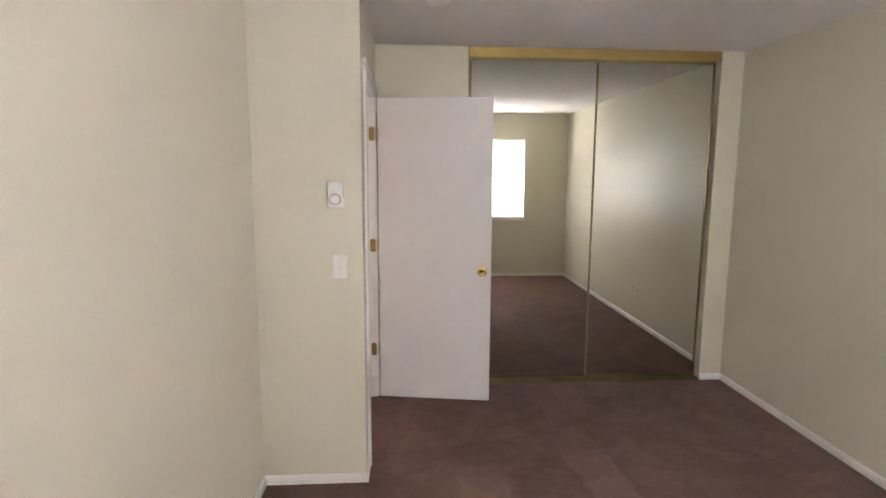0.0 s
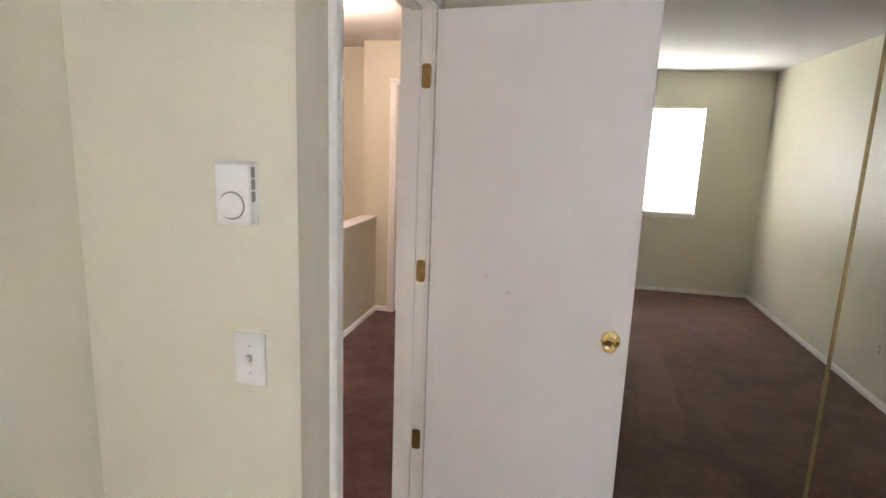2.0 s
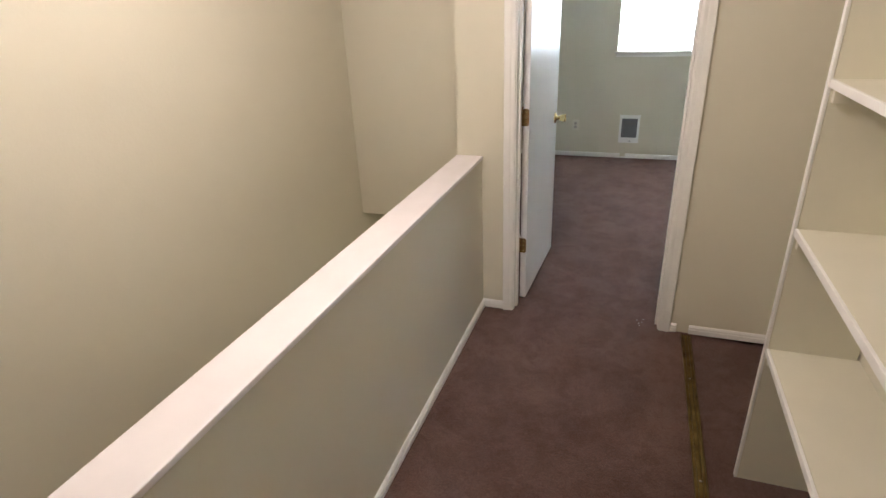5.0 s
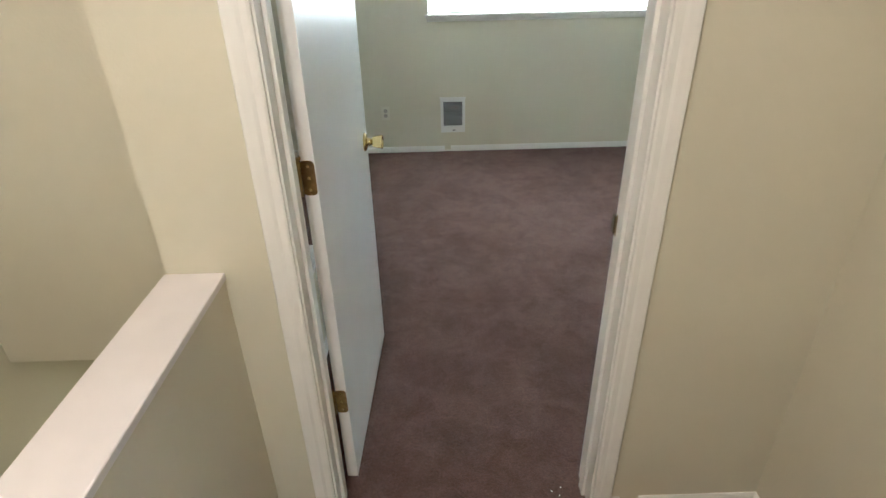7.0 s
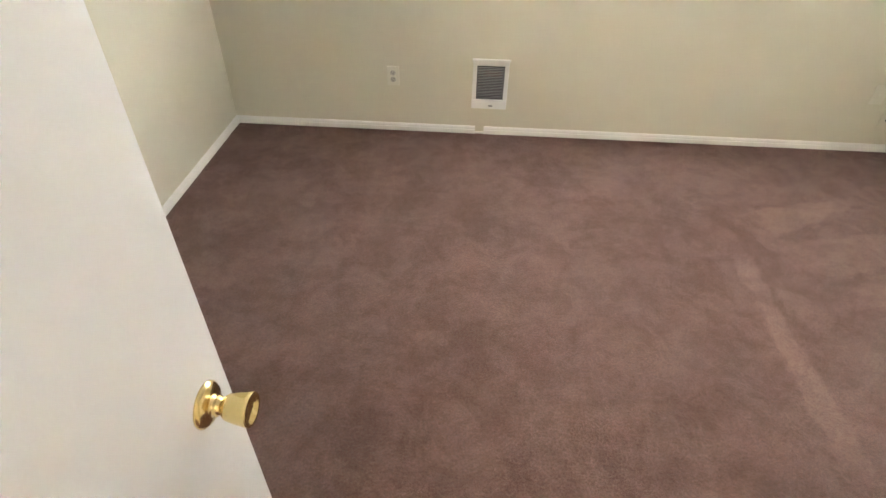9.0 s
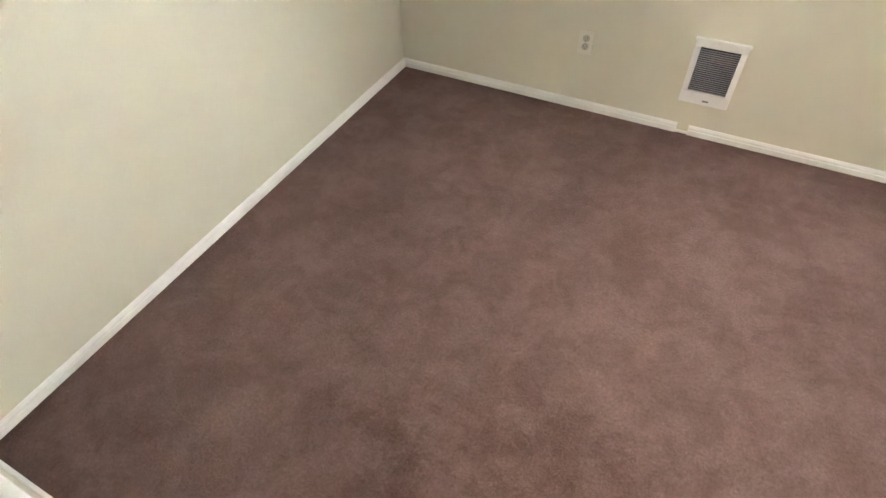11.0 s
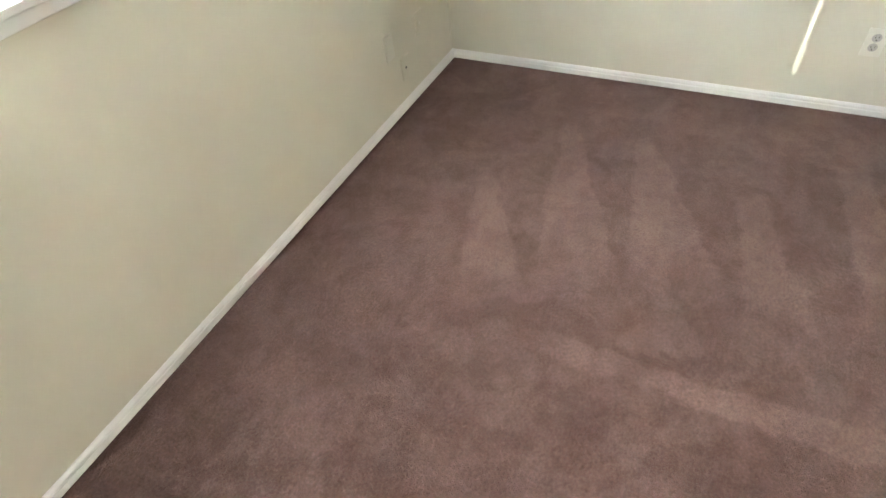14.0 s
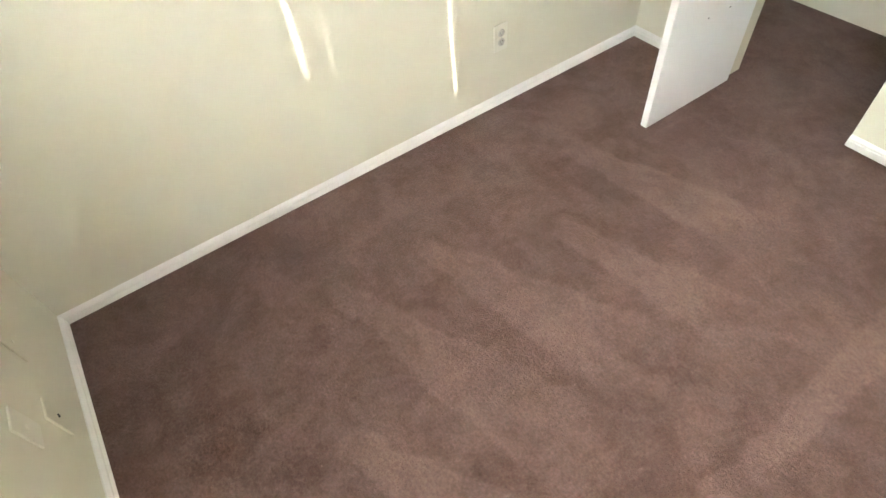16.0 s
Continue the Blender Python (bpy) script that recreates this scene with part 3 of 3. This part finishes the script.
# ---- windows with blinds ----
def window(name, x0, x1, z0, z1, y_in, out, holes, blinds):
    """A sliding window in its opening; out is +1 where the outside lies towards +y."""
    w = thing(name, "white framed sliding window behind a closed mini blind", "window", (0, y_in, 0))
    d = lambda a, b: (a, b) if out > 0 else (-b, -a)
    ya, yb = d(0.075, 0.11)
    part("window_frame", box_bm(x0, x1, ya, yb, z0, z0 + 0.045, bevel=0.002), TRIM, w)
    part("window_frame", box_bm(x0, x1, ya, yb, z1 - 0.045, z1, bevel=0.002), TRIM, w)
    part("window_frame", box_bm(x0, x0 + 0.045, ya, yb, z0 + 0.045, z1 - 0.045, bevel=0.002), TRIM, w)
    part("window_frame", box_bm(x1 - 0.045, x1, ya, yb, z0 + 0.045, z1 - 0.045, bevel=0.002), TRIM, w)
    mid = (x0 + x1) / 2
    part("meeting_stile", box_bm(mid - 0.02, mid + 0.02, ya, yb, z0 + 0.045, z1 - 0.045, bevel=0.002), TRIM, w)
    ga, gb = d(0.088, 0.092)
    for a, b in ((x0 + 0.045, mid - 0.02), (mid + 0.02, x1 - 0.045)):
        pane = part("pane", box_bm(a, b, ga, gb, z0 + 0.045, z1 - 0.045), GLASS, w)
        pane.visible_shadow = False
    sa, sb = d(-0.022, 0.074)
    part("window_sill", box_bm(x0 - 0.02, x1 + 0.02, sa, d(-0.022, -0.001)[1] if out > 0 else sb, z0 - 0.020, z0, bevel=0.003) if out > 0
         else box_bm(x0 - 0.02, x1 + 0.02, 0.001, 0.022, z0 - 0.020, z0, bevel=0.003), TRIM, w)
    aa, ab = d(-0.011, -0.001)
    part("apron", box_bm(x0 - 0.01, x1 + 0.01, aa, ab, z0 - 0.052, z0 - 0.021, bevel=0.003), TRIM, w)
    # the blinds
    for bx0, bx1 in blinds:
        mini_blind(bx0, bx1, z0, z1, y_in, out, [h for h in holes if bx0 < h < bx1])
    return w


def mini_blind(x0, x1, z0, z1, y_in, out, holes):
    d = lambda a, b: (a, b) if out > 0 else (-b, -a)
    bl = thing("mini_blind", "closed white mini blind with thin horizontal slats", "window blind", (0, y_in, 0))
    ba, bb = d(0.012, 0.037)
    g0, g1 = [0.005 if abs(a - 1.395) < 1e-6 else 0.004 for a in (x0, x1)]
    part("head_rail", box_bm(x0 + g0, x1 - g1, ba, bb, z1 - 0.028, z1 - 0.002, bevel=0.002), PLAST, bl)
    part("bottom_rail", box_bm(x0 + g0, x1 - g1, *d(0.018, 0.031), z0 + 0.004, z0 + 0.016, bevel=0.003), PLAST, bl)
    pitch, half, tilt = 0.0205, 0.0125, radians(71)
    c, s = math.cos(tilt) * half, math.sin(tilt) * half
    bm = bmesh.new()
    xs = [x0 + g0]
    for h in holes:
        xs += [h - 0.011, h + 0.011] if h > 2 else [h - 0.004, h + 0.004]
    xs.append(x1 - g1)
    rows = [(-1, 0.0), (-0.32, 0.0022), (0.32, 0.0022), (1, 0.0)]
    for i in range(len(xs) - 1):
        for j in range(3):
            if i % 2 == 1 and j == 1:
                continue
            (u0, k0), (u1, k1) = rows[j], rows[j + 1]
            q = [(xs[i], u0, k0), (xs[i + 1], u0, k0), (xs[i + 1], u1, k1), (xs[i], u1, k1)]
            bm.faces.new([bm.verts.new((x, out * (0.0245 + u * c + k * s / half), -u * s + k)) for x, u, k in q])
    bmesh.ops.remove_doubles(bm, verts=bm.verts, dist=1e-5)
    slat = None
    n = int((z1 - 0.035 - z0 - 0.022) / pitch)
    for i in range(n):
        z = z0 + 0.026 + pitch * i
        if slat is None:
            slat = part("slat", bm, BLIND, bl, at=pose(0, 0, z))
        else:
            o = new("slat", slat.data)
            o.parent, o.matrix_basis = bl, pose(0, 0, z)
    for x in (holes or [x0 + 0.15, x1 - 0.15]):
        part("ladder_cord", lathe_bm([(z0 + 0.01, 0.0007), (z1 - 0.03, 0.0007)], "z", 6), PLAST, bl, at=pose(x + (0.012 if holes else 0), out * 0.0245, 0))
    part("tilt_wand", lathe_bm([(z1 - 0.60, 0.003), (z1 - 0.59, 0.004), (z1 - 0.04, 0.004), (z1 - 0.035, 0.002)], "z", 8), PLAST, bl,
         at=pose(x0 + 0.10, out * 0.004, 0))
    return bl


window("window_1", *W1, -6.73, -1, [], [(W1[0] + 0.003, W1[1] - 0.003)])
window("window_2", *W2, 3.49, 1, [1.987, 2.11], [(W2[0] + 0.003, 1.395), (1.395, W2[1] - 0.003)])


# ---- wall fittings ----
def plate(name, label, category, place, turn, w=0.070, h=0.114, material=PLAST):
    """A wall plate; local x along the wall, y out of it, z up, origin at its middle on the wall."""
    t = thing(name, label, category, place, turn)
    part("cover_plate", box_bm(-w / 2, w / 2, 0.0, 0.006, -h / 2, h / 2, bevel=0.0025), material, t)
    return t


def outlet(label, place, turn, material=CREAM_PLATE):
    t = plate("outlet", label, "electrical outlet", place, turn, material=material)
    for dz in (-0.0195, 0.0195):
        r = part("receptacle", lathe_bm([(0.004, 0.0165), (0.0075, 0.0165), (0.008, 0.015)], "y", 16), TAUPE, t, at=pose(0, 0, dz))
        for dx in (-0.006, 0.006):
            part("slot", box_bm(dx - 0.001, dx + 0.001, 0.0078, 0.0086, -0.001, 0.007), DARK, r)
        part("slot", box_bm(-0.002, 0.002, 0.0078, 0.0086, -0.010, -0.006), DARK, r)
    part("screw", lathe_bm([(0.005, 0.003), (0.0068, 0.0028)], "y", 10), SHINY, t)
    return t


outlet("cream duplex outlet low on the wall beside the heater", (0.108, 3.49, 0.343), 180)
outlet("cream duplex outlet low on the side wall of the second bedroom", (3.45, 1.62, 0.315), 90)
outlet("cream duplex outlet low on the side wall near the closet", (-0.888, 1.18, 0.346), -90)
outlet("cream duplex outlet low on the side wall of the first bedroom", (3.735, -4.08, 0.355), 90)

for x, z, lab in ((2.836, 0.350, "cream painted cable plate with a small dark jack"), (2.945, 0.200, "small cream phone plate with a dark jack near the baseboard"),
                  (3.12, 0.340, "cream painted blank plate near the corner")):
    t = plate("cable_plate", lab, "wall plate", (x, 3.49, z), 180, material=CREAM_PLATE if x < 2.9 else WALL)
    part("jack", lathe_bm([(0.005, 0.006), (0.0072, 0.006), (0.0076, 0.004)], "y", 12), DARK if z < 0.3 else IVORY, t)

thermo = thing("thermostat", "white line-voltage thermostat with a round dial on the short wall", "thermostat", (1.005, -3.773, 1.459), 180)
part("body", box_bm(-0.037, 0.037, 0, 0.030, -0.060, 0.060, bevel=0.006, segs=3), PLAST, thermo)
part("base", box_bm(-0.039, 0.039, 0, 0.008, -0.062, 0.062, bevel=0.002), PLAST, thermo)
dial = part("dial", lathe_bm([(0.028, 0.025), (0.034, 0.0245), (0.041, 0.022), (0.043, 0.019), (0.0435, 0.004)], "y", 32), PLAST, thermo, "white ribbed dial",
            pose(0.0, 0, -0.022))
part("dial_ring", lathe_bm([(0.028, 0.0275), (0.0315, 0.0275), (0.032, 0.0255), (0.0318, 0.0250)], "y", 32), GREY, dial)
for k in range(3):
    part("vent_slot", box_bm(-0.0378, -0.0362, 0.008, 0.021, 0.0325 - k * 0.0235, 0.053 - k * 0.0235), GREY, thermo)

sw = plate("light_switch", "white toggle light switch under the thermostat", "light switch", (1.018, -3.773, 1.113), 180)
part("toggle", box_bm(-0.005, 0.005, 0.004, 0.016, -0.004, 0.010, bevel=0.0015), PLAST, sw)
part("toggle_frame", box_bm(-0.0075, 0.0075, 0.0055, 0.0068, -0.014, 0.014), IVORY, sw)
for dz in (-0.030, 0.030):
    part("screw", lathe_bm([(0.005, 0.003), (0.0066, 0.0026)], "y", 10), SHINY, sw, at=pose(0, 0, dz))

smoke = thing("smoke_detector", "round white smoke detector on the ceiling", "smoke detector", (1.495, -3.56, H))
part("base", lathe_bm([(-0.0, 0.068), (-0.010, 0.068), (-0.012, 0.064)], "z", 36), PLAST, smoke)
part("cover", lathe_bm([(-0.012, 0.062), (-0.026, 0.058), (-0.034, 0.048), (-0.036, 0.020), (-0.036, 0.004)], "z", 36), PLAST, smoke)

# wall heater
heater = thing("wall_heater", "white electric wall heater with a louvred grille under the window", "wall heater", (0.672, 3.49, 0.312), 180)
part("front_frame", box_bm(-0.103, 0.103, 0.0, 0.014, 0.114, 0.146, bevel=0.003), PLAST, heater)
part("front_frame", box_bm(-0.103, 0.103, 0.0, 0.014, -0.144, -0.088, bevel=0.003), PLAST, heater)
part("front_frame", box_bm(-0.103, -0.079, 0.0, 0.014, -0.088, 0.114, bevel=0.003), PLAST, heater)
part("front_frame", box_bm(0.079, 0.103, 0.0, 0.014, -0.088, 0.114, bevel=0.003), PLAST, heater)
part("top_lip", box_bm(-0.109, 0.109, 0.0, 0.018, 0.140, 0.152, bevel=0.003), PLAST, heater)
# flat near-black sheet: the shade between the louvres is put into its colour
part("backing", box_bm(-0.079, 0.079, 0.0008, 0.002, -0.088, 0.114), DARK, heater)
part("element", box_bm(-0.062, 0.030, 0.002, 0.004, 0.050, 0.085), mat("heater_core", (0.10, 0.05, 0.03), 0.6), heater)
for k in range(21):
    z = -0.084 + k * 0.0093
    bm = bmesh.new()
    vs = [bm.verts.new((x, y, zz)) for x in (-0.079, 0.079) for y, zz in ((0.0088, z + 0.0012), (0.0120, z), (0.0126, z + 0.0030), (0.0094, z + 0.0042))]
    for i in range(4):
        bm.faces.new((vs[i], vs[(i + 1) % 4], vs[4 + (i + 1) % 4], vs[4 + i]))
    bm.faces.new(vs[:4][::-1])
    bm.faces.new(vs[4:])
    bmesh.ops.recalc_face_normals(bm, faces=bm.faces)
    part("louvre", bm, GRILLE, heater)
part("badge", box_bm(-0.022, 0.004, 0.014, 0.0148, -0.128, -0.120), GREY, heater)

# ---- landing closet: shelves and floor track ----
unit = thing("shelf_unit", "built-in cream painted shelf unit in the open landing closet", "shelves", (1.222, -0.967, 0))
part("end_panel", box_bm(0.0, 0.245, 0.0, 0.018, 0.0, 2.30, bevel=0.001), SHELF, unit)
part("edge_trim", box_bm(-0.010, -0.0005, -0.001, 0.020, 0.0, 2.30, bevel=0.002), TRIM, unit)
for z in (0.566, 0.986, 1.41, 1.83):
    part("shelf", box_bm(0.004, 0.252, -1.44, -0.001, z - 0.018, z, bevel=0.001), SHELF, unit)
    part("shelf_edge", box_bm(-0.006, 0.0035, -1.44, -0.001, z - 0.022, z + 0.001, bevel=0.002), TRIM, unit)
    part("cleat", box_bm(0.006, 0.232, -0.0195, -0.0005, z - 0.060, z - 0.0185, bevel=0.001), SHELF, unit)
    part("back_cleat", box_bm(0.235, 0.252, -1.44, -0.020, z - 0.060, z - 0.0185, bevel=0.001), SHELF, unit)

OLD_GOLD = mat("worn_gold_track", (0.20, 0.14, 0.05), 0.45, 1.0, tint=0.35, tint_scale=20)
tr = thing("floor_track", "worn gold bypass door track screwed to the landing carpet", "closet track", (1.094, -2.38, 0))
bm = bmesh.new()
add_box(bm, -0.023, 0.023, 0, 2.345, 0.002, 0.006)
part("rail", bm, OLD_GOLD, tr)
for x in (-0.023, -0.010, 0.007, 0.020):
    part("ridge", box_bm(x, x + 0.003, 0, 2.345, 0.0062, 0.013), OLD_GOLD, tr)
for y in (0.15, 0.75, 1.35, 1.97):
    part("screw", lathe_bm([(0.006, 0.004), (0.0078, 0.0032)], "z", 10), SHINY, tr, at=pose(0, y, 0))

# handrail on the stair side of the half wall
hr = thing("handrail", "dark stained wooden handrail on the stair side of the half wall", "handrail", (-0.19, -2.62, 0.735))
L = 2.6
ang = math.degrees(math.atan(RISE / RUN))
part("rail", box_bm(-0.02, 0.02, -0.02, L, -0.022, 0.022, bevel=0.014, segs=3), WOOD, hr, at=pose(0, 0, 0, -ang, 0, 0))
for s in (0.25, 1.3, 2.35):
    y, z = s * math.cos(radians(ang)), -s * math.sin(radians(ang))
    part("bracket", box_bm(-0.006, 0.060, y - 0.012, y + 0.012, z - 0.05, z - 0.02, bevel=0.004), BRASS, hr)

# ---- closet door of the second bedroom ----
cd = thing("closet_door", "white flush closet door standing open with bare screw holes", "closet door", (2.915, 0.782, 0.012))
part("leaf", box_bm(0, 0.030, 0, 0.507, 0, 2.0, bevel=0.0016), DOOR, cd)
for y, z in ((0.30, 0.395), (0.18, 0.395)):
    part("screw_hole", lathe_bm([(-0.0012, 0.003), (0.0005, 0.003)], "x", 10), DARK, cd, at=pose(0, y, z))
for z in (0.2, 1.0, 1.8):
    part("hinge", box_bm(0.028, 0.036, -0.002, 0.010, z - 0.035, z + 0.035, bevel=0.001), BRONZE, cd)

# ---- lamp over the landing ----
lamp = thing("ceiling_lamp", "round frosted ceiling lamp over the landing", "ceiling lamp", (0.10, -1.45, H))
part("canopy", lathe_bm([(0, 0.14), (-0.018, 0.14), (-0.022, 0.13)], "z", 32), BRASS, lamp)
shade_mat = bpy.data.materials.new("lit_frosted_glass")
shade_mat.use_nodes = True
sb = shade_mat.node_tree.nodes["Principled BSDF"]
sb.inputs["Base Color"].default_value = (0.9, 0.88, 0.82, 1)
sb.inputs["Emission Color"].default_value = (1.0, 0.78, 0.6, 1)
sb.inputs["Emission Strength"].default_value = 2.5
part("shade", lathe_bm([(-0.022, 0.125), (-0.05, 0.12), (-0.08, 0.095), (-0.098, 0.05), (-0.102, 0.01)], "z", 32), shade_mat, lamp)
bulb = bpy.data.lights.new("bulb", "POINT")
bulb.energy, bulb.color, bulb.shadow_soft_size = 29, (1.0, 0.79, 0.68), 0.10
new("bulb", bulb).location = (0.10, -1.45, H - 0.22)

# ---- small bits on the carpet ----
lint = None
for x, y, a in ((0.862, 0.030, 10), (0.875, 0.045, 70), (0.853, 0.062, 130), (0.885, 0.075, 40), (0.868, 0.012, 100)):
    if lint is None:
        lint = tagged(mesh_ob("paint_chip", box_bm(-0.003, 0.003, -0.0015, 0.0015, -0.0005, 0.002, bevel=0.0005, segs=1), TRIM, pose(x, y, 0.0005, 0, 0, a)),
                      label="tiny white paint chip lying on the carpet by the door", category="debris", group="paint chips by the door")
    else:
        copy_thing(lint, pose(x, y, 0.0005, 0, 0, a))
